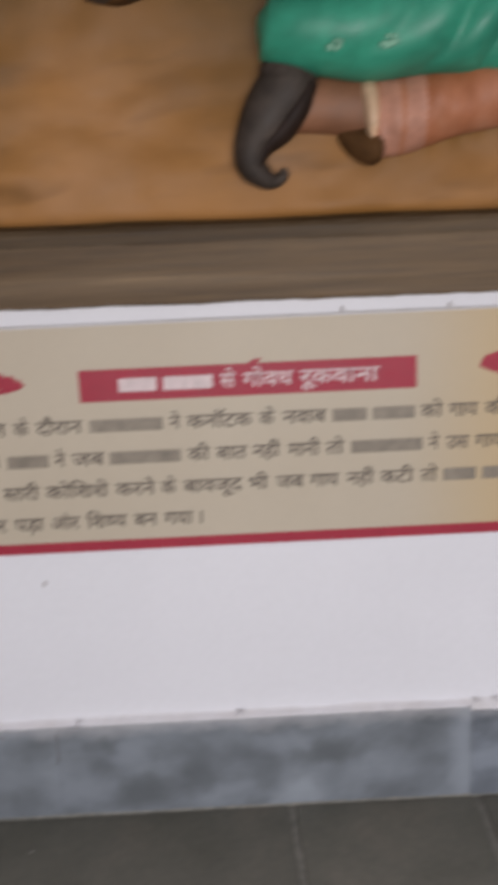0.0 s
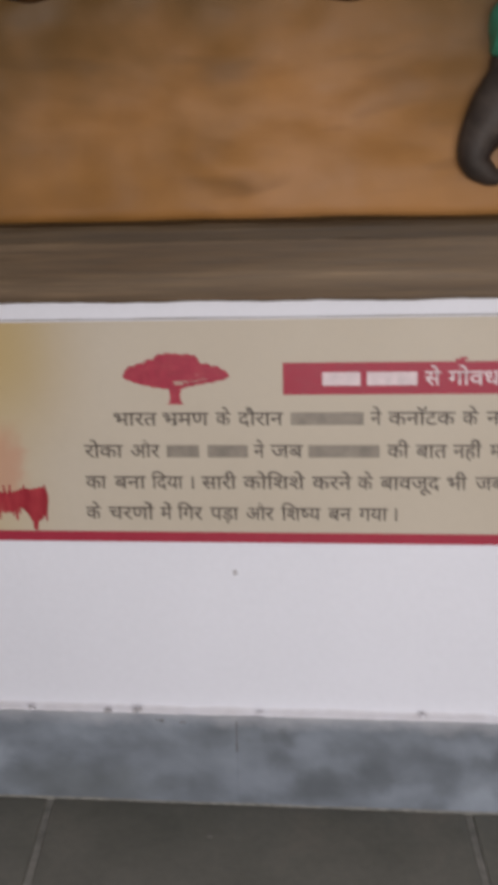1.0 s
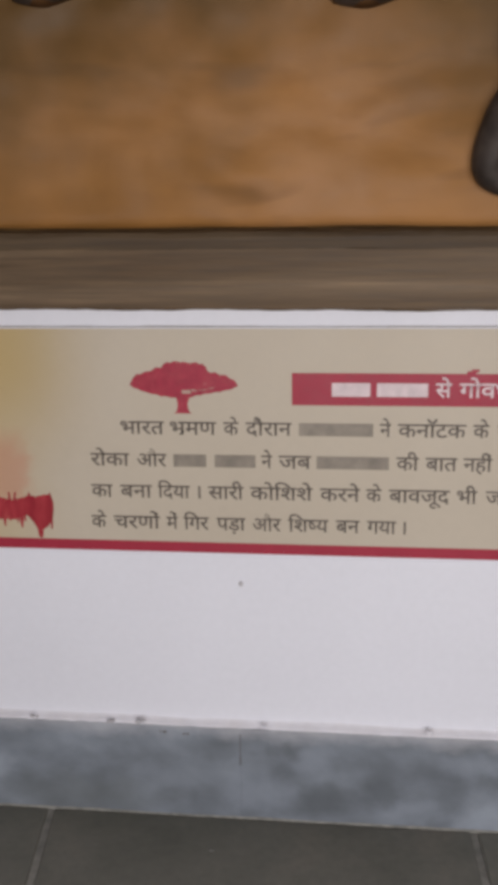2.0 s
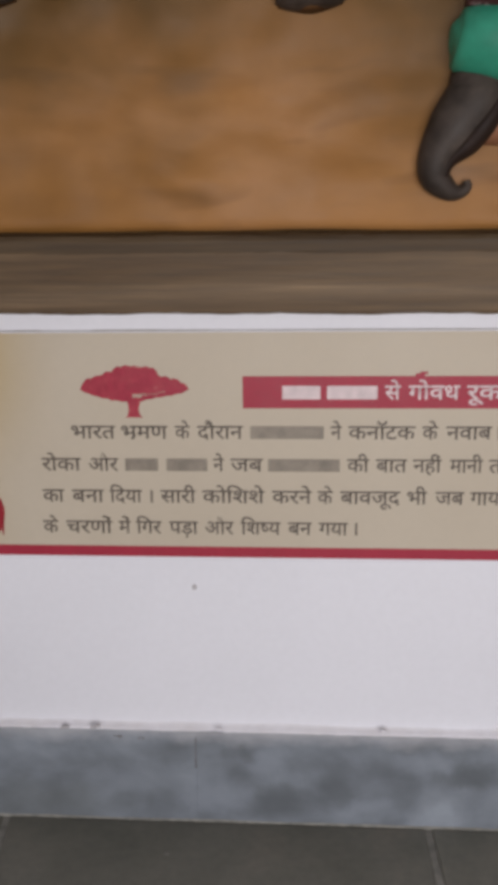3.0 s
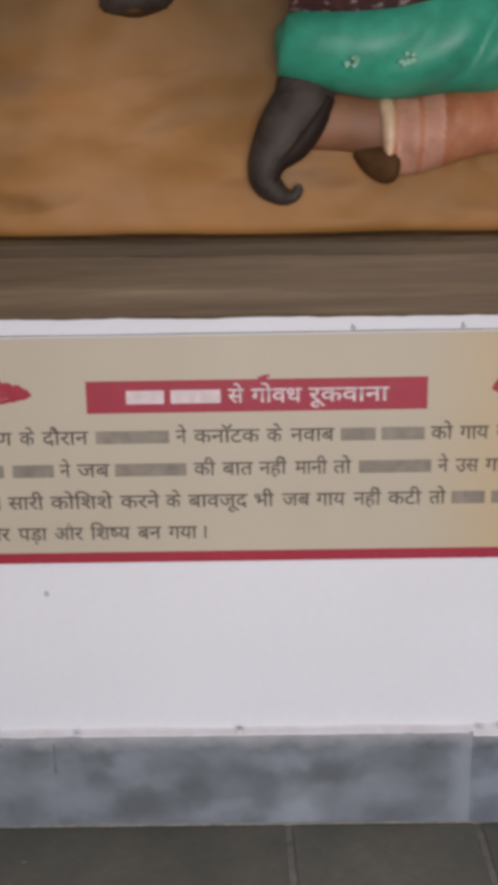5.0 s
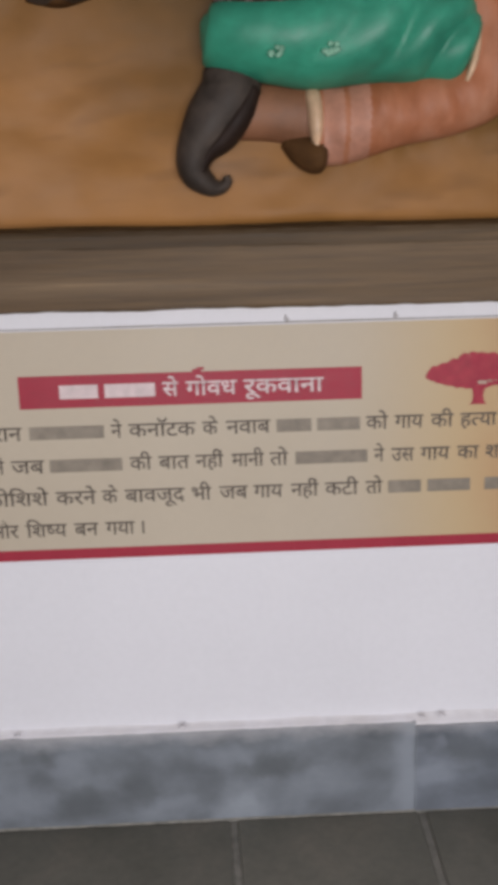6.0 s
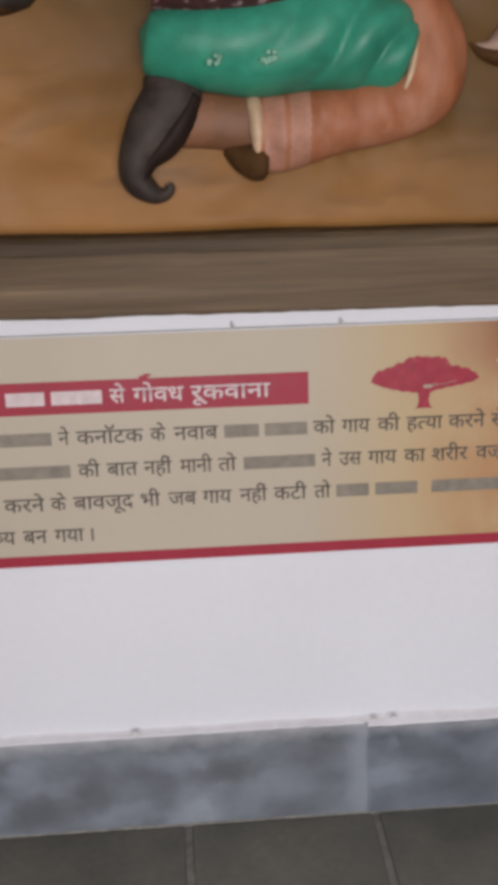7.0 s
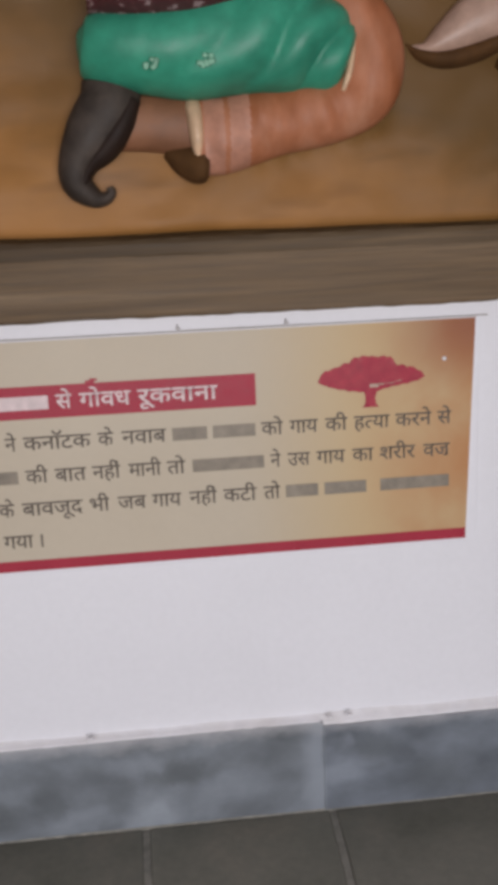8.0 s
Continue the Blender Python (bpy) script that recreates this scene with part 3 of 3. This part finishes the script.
thing("relief_statue", dark_foot(0.092, 1.134, 0.042), [M_SHOE, M_CUFF], "dark shoe of a standing painted relief statue", "statue", group="shoes on the relief")
thing("relief_statue", dark_foot(-0.314, 1.149, 0.040), [M_SHOE, M_CUFF], "dark shoe of a standing painted relief statue", "statue", group="shoes on the relief")
thing("relief_statue", dark_foot(-0.229, 1.161, 0.030), [M_SOLE, M_CUFF], "small dark shoe of a painted relief statue", "statue", group="shoes on the relief")


# ---- printed caption sheet ----
SHEET_L, SHEET_R, PRINT_R = -0.66, 0.780, 0.766
INK = -0.0042

caption = tagged(new("caption_sheet"), "cream printed caption sheet with crimson title bar on white wall", "sign")
part("sheet", boxed(SHEET_L - 0.02, SHEET_R, -0.003, 0.0002, 0.414, 0.742, bevel=0.0008, seg=1), M_SHEET, caption)
sheet_print = boxed(SHEET_L, PRINT_R, -0.0038, -0.0028, 0.420, 0.7400)
for v in sheet_print.verts:
    if v.co.x > 0:
        v.co.x += 0.011 * (v.co.z - 0.42) / 0.313 - 0.003
part("print", sheet_print, M_PRINT, caption, "cream print fading to ochre and orange")
part("border_line", boxed(SHEET_L, PRINT_R - 0.003, INK - 0.0003, -0.0036, 0.4195, 0.4350), M_RED, caption, "crimson border line")
line = bmesh.new()
rng = random.Random(11)
x = SHEET_L
while x < SHEET_R + 0.01:
    step = rng.uniform(0.03, 0.09)
    box(line, x, min(x + step * 1.02, SHEET_R + 0.012), -0.0034, -0.0005, 0.7422, 0.7422 + rng.uniform(0.0006, 0.0012))
    x += step
part("edge_line", line, M_INKBAR, caption, "thin dark edge line")
dot = bmesh.new()
lump(dot, 0.730, -0.004, 0.685, 0.0032, 0.0014, 0.003, 0, 8)
part("pin_hole", dot, M_SHEET, caption, "small white torn spot")
flag = bmesh.new()
box(flag, 0.234, 0.246, -0.0045, -0.0038, 0.6795, 0.6835)
box(flag, 0.240, 0.250, -0.0047, -0.0040, 0.6825, 0.6860)
part("title_accent", flag, M_RED, caption)
title = part("title_bar", boxed(0.000, 0.464, INK - 0.0003, -0.0036, 0.6355, 0.6800), M_RED, caption, "crimson title bar")


def outline(knots, u):
    """Straight interpolation of (place, value) knots."""
    return float(np.interp(u, [k[0] for k in knots], [k[1] for k in knots]))


CROWN_TOP = [(-1, 0.001), (-0.95, 0.008), (-0.88, 0.0125), (-0.69, 0.0165), (-0.48, 0.0225), (-0.40, 0.0245), (-0.30, 0.0300), (-0.10, 0.0312), (0.05, 0.0295), (0.34, 0.0288), (0.42, 0.0225), (0.46, 0.0172), (0.58, 0.0155), (0.80, 0.0115), (0.93, 0.0060), (1, 0.0)]
CROWN_LOW = [(-1, -0.001), (-0.92, -0.0055), (-0.70, -0.0115), (-0.42, -0.0165), (-0.15, -0.0190), (0.10, -0.0185), (0.27, -0.0150), (0.45, -0.0125), (0.70, -0.0095), (0.90, -0.0055), (1, -0.001)]


def tree_shape(cx, seed):
    """Lopsided thorn tree: ragged crown, short trunk with a flared foot."""
    bm = bmesh.new()
    n = 150
    tops, lows = [], []
    for i in range(n + 1):
        u = -1 + 2 * i / n
        rag = 0.0022 * abs(math.sin(u * 17 + seed)) + 0.0022 * noise.noise(Vector((u * 40, seed, 4))) + 0.0012 * noise.noise(Vector((u * 110, seed, 9)))
        edge = 1 - u ** 12
        top = 0.6625 + outline(CROWN_TOP, u) + rag * edge
        low = 0.6625 + outline(CROWN_LOW, u) + 0.5 * rag * edge
        x = cx + 0.0755 * u
        tops.append(bm.verts.new((x, INK, top)))
        lows.append(bm.verts.new((x, INK, min(low, top - 0.0002))))
    for i in range(n):
        bm.faces.new((lows[i], lows[i + 1], tops[i + 1], tops[i]))
    last = None
    for i in range(13):
        v = i / 12
        z = 0.6225 + 0.026 * v
        half = 0.0068 + 0.0055 * (1 - v) ** 6 + 0.005 * v ** 4
        pair = [bm.verts.new((cx - 0.002 + s * half + 0.001 * noise.noise(Vector((v * 5, seed, s))), INK - 0.0001, z)) for s in (-1, 1)]
        if last:
            bm.faces.new((last[0], last[1], pair[1], pair[0]))
        last = pair
    return bm


def tree_gap(cx):
    """Pale twig gaps under the crown."""
    bm = bmesh.new()
    rng = random.Random(5)
    box(bm, cx - 0.003, cx + 0.010, INK - 0.0006, INK - 0.0003, 0.6505, 0.6555)
    for k in range(12):
        x, z = cx + 0.008 + k * 0.0028, 0.6535 + 0.0003 * k + rng.uniform(-0.0012, 0.0012)
        box(bm, x, x + rng.uniform(0.002, 0.005), INK - 0.0006, INK - 0.0003, z, z + rng.uniform(0.0006, 0.0016))
    return bm


for cx, seed in ((-0.1495, 1.0), (0.6265, 1.0)):
    tr = part("tree_emblem", tree_shape(cx, seed), M_TREE, caption, "crimson flat-topped tree emblem")
    part("twig_gaps", tree_gap(cx), M_PINK, tr, "pale gaps")


def cattle(x):
    """Brushed red silhouette of two standing cattle with running drips above the border line."""
    bm = bmesh.new()
    unit = 0.00049
    low = [(-60, 0.472), (-40, 0.466), (0, 0.468), (45, 0.468), (65, 0.473), (78, 0.474), (95, 0.464), (105, 0.455), (118, 0.452), (140, 0.459), (154, 0.470), (159, 0.485)]
    high = [(-60, 0.494), (-40, 0.497), (0, 0.496), (30, 0.492), (65, 0.496), (85, 0.500), (105, 0.498), (130, 0.501), (148, 0.5015), (154, 0.499), (159, 0.490)]
    last = None
    for p in range(-60, 160):
        rag = 0.0016 * noise.noise(Vector((p * 0.19, 3, 7))) + 0.0010 * noise.noise(Vector((p * 0.6, 8, 1)))
        pair = (bm.verts.new((x + (p - 158) * unit, INK, outline(low, p) - 0.004 - 2.5 * abs(rag))), bm.verts.new((x + (p - 158) * unit, INK, outline(high, p) + rag)))
        if last:
            bm.faces.new((last[0], pair[0], pair[1], last[1]))
        last = pair
    for p, lean in ((147, 2), (88, -3), (40, 4), (27, -3)):
        c = x + (p - 158) * unit
        bm.faces.new([bm.verts.new((c + a * unit, INK - 0.0005, z)) for a, z in ((-5, 0.490), (5, 0.490), (3 + lean, 0.5045), (-1 + lean, 0.505))])
    return bm


def drip(c, w, end, y):
    bm = bmesh.new()
    bm.faces.new([bm.verts.new((c + a, y, z)) for a, z in ((-w * 0.55, end + 0.002), (0, end), (w * 0.5, end + 0.001), (w, 0.462), (w * 1.3, 0.480), (-w * 1.3, 0.480), (-w, 0.464))])
    return bm


herd = part("cattle_picture", cattle(-0.345), M_BLOOD, caption, "deep red brushed silhouette of two cattle")
# place, half width, lower end of each running drip
for n, (x, w, end) in enumerate(((-0.3656, 0.0060, 0.436), (-0.3489, 0.0021, 0.449), (-0.3533, 0.0021, 0.456), (-0.3573, 0.0018, 0.450), (-0.3734, 0.0018, 0.458), (-0.3930, 0.0025, 0.450),
                                 (-0.3984, 0.0018, 0.457), (-0.3881, 0.0014, 0.459), (-0.4185, 0.0021, 0.452), (-0.4107, 0.0018, 0.460), (-0.4371, 0.0053, 0.437))):
    part("drip", drip(x, w, end, INK - 0.0002 - 0.00002 * n), M_BLOOD, herd)


# writing: (text in visual order, west end, east end); "" is a plain bar; "|" draws the next sign closer
BAR = ""
TITLE = [(BAR, 0.0544, 0.1060), (BAR, 0.1151, 0.1830), ("से", 0.1931, 0.2144), ("गोवध", 0.2246, 0.2936), ("रूकवाना", 0.3027, 0.4116)]
LINES = [
    (0.5915, [("भारत", -0.2410, -0.1786), ("भमण", -0.1706, -0.1051), ("के", -0.0950, -0.0739), ("दौरान", -0.0638, -0.0002), (BAR, 0.0099, 0.1110), ("ने", 0.1202, 0.1353), ("कनाॅटक", 0.1445, 0.2357),
              ("के", 0.2449, 0.2662), ("नवाब", 0.2773, 0.3383), (BAR, 0.3465, 0.3943), (BAR, 0.4024, 0.4615), ("को", 0.4697, 0.5003), ("गाय", 0.5095, 0.5493), ("की", 0.5595, 0.5912), ("हत|या", 0.6004, 0.6515), ("करने", 0.6597, 0.7120), ("से", 0.7202, 0.7407)]),
    (0.5450, [("रोका", -0.2862, -0.2299), ("और", -0.2189, -0.1766), (BAR, -0.1666, -0.1202), (BAR, -0.1081, -0.0507), ("ने", -0.0426, -0.0275), ("जब", -0.0184, 0.0271), (BAR, 0.0342, 0.1333), ("की", 0.1434, 0.1738), ("बात", 0.1830, 0.2256),
              ("नहीं", 0.2337, 0.2723), ("मानी", 0.2834, 0.3282), ("तो", 0.3363, 0.3617), (BAR, 0.3719, 0.4717), ("ने", 0.4809, 0.4952), ("उस", 0.5054, 0.5370), ("गाय", 0.5462, 0.5871), ("का", 0.5973, 0.6280), ("शरीर", 0.6372, 0.6884), ("वज", 0.6997, 0.7386)]),
    (0.4990, [("का", -0.2872, -0.2561), ("बना", -0.2450, -0.1988), ("िदया", -0.1907, -0.1444), ("।", -0.1323, -0.1293), ("सारी", -0.1182, -0.0678), ("कोिशशे", -0.0587, 0.0291), ("करने", 0.0392, 0.0948), ("के", 0.1029, 0.1242), ("बावजूद", 0.1343, 0.2174),
              ("भी", 0.2266, 0.2540), ("जब", 0.2652, 0.3048), ("गाय", 0.3129, 0.3536), ("नहीं", 0.3648, 0.4035), ("कटी", 0.4126, 0.4595), ("तो", 0.4697, 0.4932), (BAR, 0.5013, 0.5473), (BAR, 0.5565, 0.6168), (BAR, 0.6372, 0.7376)]),
    (0.4530, [("के", -0.2892, -0.2671), ("चरणों", -0.2561, -0.1887), ("में", -0.1796, -0.1625), ("िगर", -0.1545, -0.1182), ("पड़ा", -0.1071, -0.0658), ("और", -0.0557, -0.0153), ("िशष|य", -0.0052, 0.0513), ("बन", 0.0615, 0.0948), ("गया", 0.1050, 0.1455), ("।", 0.1556, 0.1586)]),
]


RAKAR = {"भमण": 0.31, "वज": 0.94}  # words with a slanting stroke under a sign, and where it hangs


def letters(text):
    """A flat mesh of the text in the built-in font."""
    curve = bpy.data.curves.new("word", "FONT")
    curve.body = text
    curve.offset = 0.012
    curve.resolution_u = 3
    tmp = bpy.data.objects.new("word", curve)
    scene.collection.objects.link(tmp)
    me = bpy.data.meshes.new_from_object(tmp.evaluated_get(bpy.context.evaluated_depsgraph_get()))
    bpy.data.objects.remove(tmp)
    bm = bmesh.new()
    bm.from_mesh(me)
    bpy.data.meshes.remove(me)
    return bm


def word(text, x0, x1, base, tall, y, mat, bar_mat, parent):
    """One printed word, set to its own width; without text a plain bar of the word's size."""
    if not text:
        return part("name_bar", boxed(x0, x1, y - 0.0003, y + 0.0001, base, base + tall), bar_mat, parent)
    whole, at = bmesh.new(), 0.0
    pieces = text.split("|")
    for n, piece in enumerate(pieces):
        bm = letters(piece)
        lo, hi = min(v.co.x for v in bm.verts), max(v.co.x for v in bm.verts)
        if n < len(pieces) - 1:
            hi -= 0.21
            bmesh.ops.bisect_plane(bm, geom=bm.verts[:] + bm.edges[:] + bm.faces[:], plane_co=(hi, 0, 0), plane_no=(1, 0, 0), clear_outer=True)
        bmesh.ops.translate(bm, verts=bm.verts[:], vec=(at - lo, 0, 0))
        at += hi - lo
        me = bpy.data.meshes.new("piece")
        bm.to_mesh(me)
        bm.free()
        whole.from_mesh(me)
        bpy.data.meshes.remove(me)
    wide, k = (x1 - x0) / max(at, 1e-4), tall / 0.622
    bmesh.ops.transform(whole, matrix=Matrix(((wide, 0, 0, x0), (0, 0, -1, y), (0, k, 0, base), (0, 0, 0, 1))), verts=whole.verts[:])
    if text in RAKAR:
        at = x0 + (x1 - x0) * RAKAR[text]
        whole.faces.new([whole.verts.new((at + a, y, base + b)) for a, b in ((0, 0.0035), (0, 0.0062), (-0.0075, 0.0005), (-0.0060, -0.0012))])
    return part("word", whole, mat, parent)


for w, a, b in TITLE:
    word(w, a, b, 0.6482, 0.0185, INK - 0.0008, M_WHITEINK, M_WHITEINK, title)
for base, words in LINES:
    for w, a, b in words:
        word(w, a, b, base + 0.0012, 0.0178, INK - 0.0002, M_INK, M_INKBAR, caption)


# ---- skirting: stone tiles along the wall foot, with the rough plaster edge above ----
skirting = tagged(new("skirting"), "mottled grey stone skirting tiles at the wall foot", "skirting", kind="structure")
SKIRT_JOINTS = [-2.565, -1.945, -1.325, -0.6966, -0.0766, 0.544, 1.164, 1.775, 2.395, 3.015]
for a, b in zip(SKIRT_JOINTS, SKIRT_JOINTS[1:]):
    sag = 0.006 if abs(a - 0.544) < 0.01 else 0.0
    part("skirting_tile", boxed(a + 0.00005, b - 0.00005, -0.0142 - sag * 0.2, -0.0005, 0.001, 0.148 - sag, bevel=0.0003, seg=1), M_SKIRT, skirting)


def plaster_lip():
    """The ragged paint and plaster edge that overlaps the tiles."""
    bm = bmesh.new()
    n, ring = 1000, 7
    loops = []
    for i in range(n + 1):
        x = -1.6 + 3.4 * i / n
        drop = 0.1465 + 0.0035 * noise.noise(Vector((x * 6, 2, 2))) + 0.0026 * noise.noise(Vector((x * 30, 4, 2))) + 0.0008 * noise.noise(Vector((x * 95, 4, 6)))
        drop -= 0.0055 * min(1, max(0, (x - 0.538) / 0.008))  # the tile east of the joint sits lower
        rise = 0.157 + 0.003 * noise.noise(Vector((x * 9, 7, 1)))
        deep = 0.0170 + 0.0008 * noise.noise(Vector((x * 19, 1, 8)))
        loop = []
        for k in range(ring):
            v = k / (ring - 1)
            loop.append(bm.verts.new((x, 0.0004 * v - deep * (1 - v) ** 1.6 + (0.008 if k == 0 else 0), drop - 0.002 * (k == 0) + (rise - drop) * v)))
        loops.append(loop)
    for a, b in zip(loops, loops[1:]):
        for k in range(ring - 1):
            bm.faces.new((a[k], b[k], b[k + 1], a[k + 1])).smooth = True
    return bm


part("plaster_edge", plaster_lip(), M_LIP, skirting, "ragged white plaster edge")
part("base_grout", profile_bar(-1.8, 2.2, [(-0.0005, -0.003), (-0.0158, -0.003), (-0.0152, 0.0012), (-0.0140, 0.0024), (-0.0005, 0.0024)], 220), M_GROUT, skirting, "thin pale grout line")
crack = bmesh.new()
box(crack, -0.0774, -0.0760, -0.0152, -0.012, 0.092, 0.140)
box(crack, -0.0778, -0.0756, -0.0153, -0.012, 0.090, 0.104)
part("crack", crack, M_DARK, skirting, "short dark open joint")
# bits of hardened plaster on the edge
rng = random.Random(21)
for spots, mat, label in ((((-0.270, 0.153, 0.006), (-0.225, 0.155, 0.006), (-0.39, 0.155, 0.005)), M_CRUMB, "grey plaster crumbs"),
                          (((-0.193, 0.138, 0.005), (-0.160, 0.136, 0.005)), M_DARK, "dark specks on the stone"),
                          (((0.553, 0.158, 0.005), (0.583, 0.159, 0.005), (0.20, 0.157, 0.006), (-0.04, 0.156, 0.004)), M_LIP, "white plaster crumbs")):
    bits = bmesh.new()
    for x, z, r in spots:
        for k in range(4):
            q = r * rng.uniform(0.35, 0.7)
            lump(bits, x + rng.uniform(-r, r), -0.0165 if z > 0.145 else -0.0122, z + rng.uniform(-0.3, 0.3) * r, q, 0.004, q * 0.6, 0, 8)
    part("plaster_bits", bits, mat, skirting, label)

# small marks on the wall
chip = bmesh.new()
lump(chip, -0.074, -0.0005, 0.372, 0.0035, 0.0015, 0.0045, 0, 8)
thing("wall_chip", chip, M_CRUMB, "small grey chip in the white wall paint", "chip")
for x in (0.363, 0.510):
    nail = bmesh.new()
    lump(nail, x, -0.003, 0.7462, 0.0034, 0.003, 0.0020, 0, 8)
    lump(nail, x - 0.001, -0.004, 0.7495, 0.0015, 0.003, 0.003, 0, 6)
    thing("nail", nail, M_CRUMB, "small grey nail head above the caption sheet", "nail", group="nails of the sheet")


# ---- floor slabs ----
def slab(x0, x1, x2, x3, ya, yb):
    """A stone slab, its two long sides from (x0 to x2) and (x1 to x3) between the rows ya and yb."""
    bm = bmesh.new()
    g = 0.0058
    lower = [bm.verts.new((x, y, -0.02)) for x, y in ((x0 + g, ya - g), (x1 - g, ya - g), (x3 - g, yb + g), (x2 + g, yb + g))]
    f = bm.faces.new(lower)
    r = bmesh.ops.extrude_face_region(bm, geom=[f])
    tops = [v for v in r["geom"] if isinstance(v, bmesh.types.BMVert)]
    for v in tops:
        v.co.z = 0.0
    edges = [e for e in bm.edges if all(v in tops for v in e.verts)]
    bmesh.ops.bevel(bm, geom=edges, offset=0.0015, segments=1, affect="EDGES")
    return bm


X_NEAR = [-2.7, -2.27, -1.64, -1.01, -0.372, 0.270, 0.555, 1.17, 1.80, 2.43, 3.1]
X_FAR = [-2.7, -2.27, -1.64, -1.01, -0.290, 0.284, 0.533, 1.17, 1.80, 2.43, 3.1]
Y_ROWS = [-0.012, -0.62, -1.24, -1.86, -2.39]
for r, (ya, yb) in enumerate(zip(Y_ROWS, Y_ROWS[1:])):
    near, far = (X_NEAR, X_FAR) if r == 0 else (X_FAR, X_FAR)
    for i in range(len(near) - 1):
        part("floor_slab", slab(near[i], near[i + 1], far[i], far[i + 1], ya, yb), M_SLAB, floor)

speck = bmesh.new()
lump(speck, -0.111, -0.094, 0.0008, 0.005, 0.004, 0.0008, 0, 8)
thing("paint_speck", speck, M_GROUT, "small pale paint drop on the dark floor slab", "paint drop")
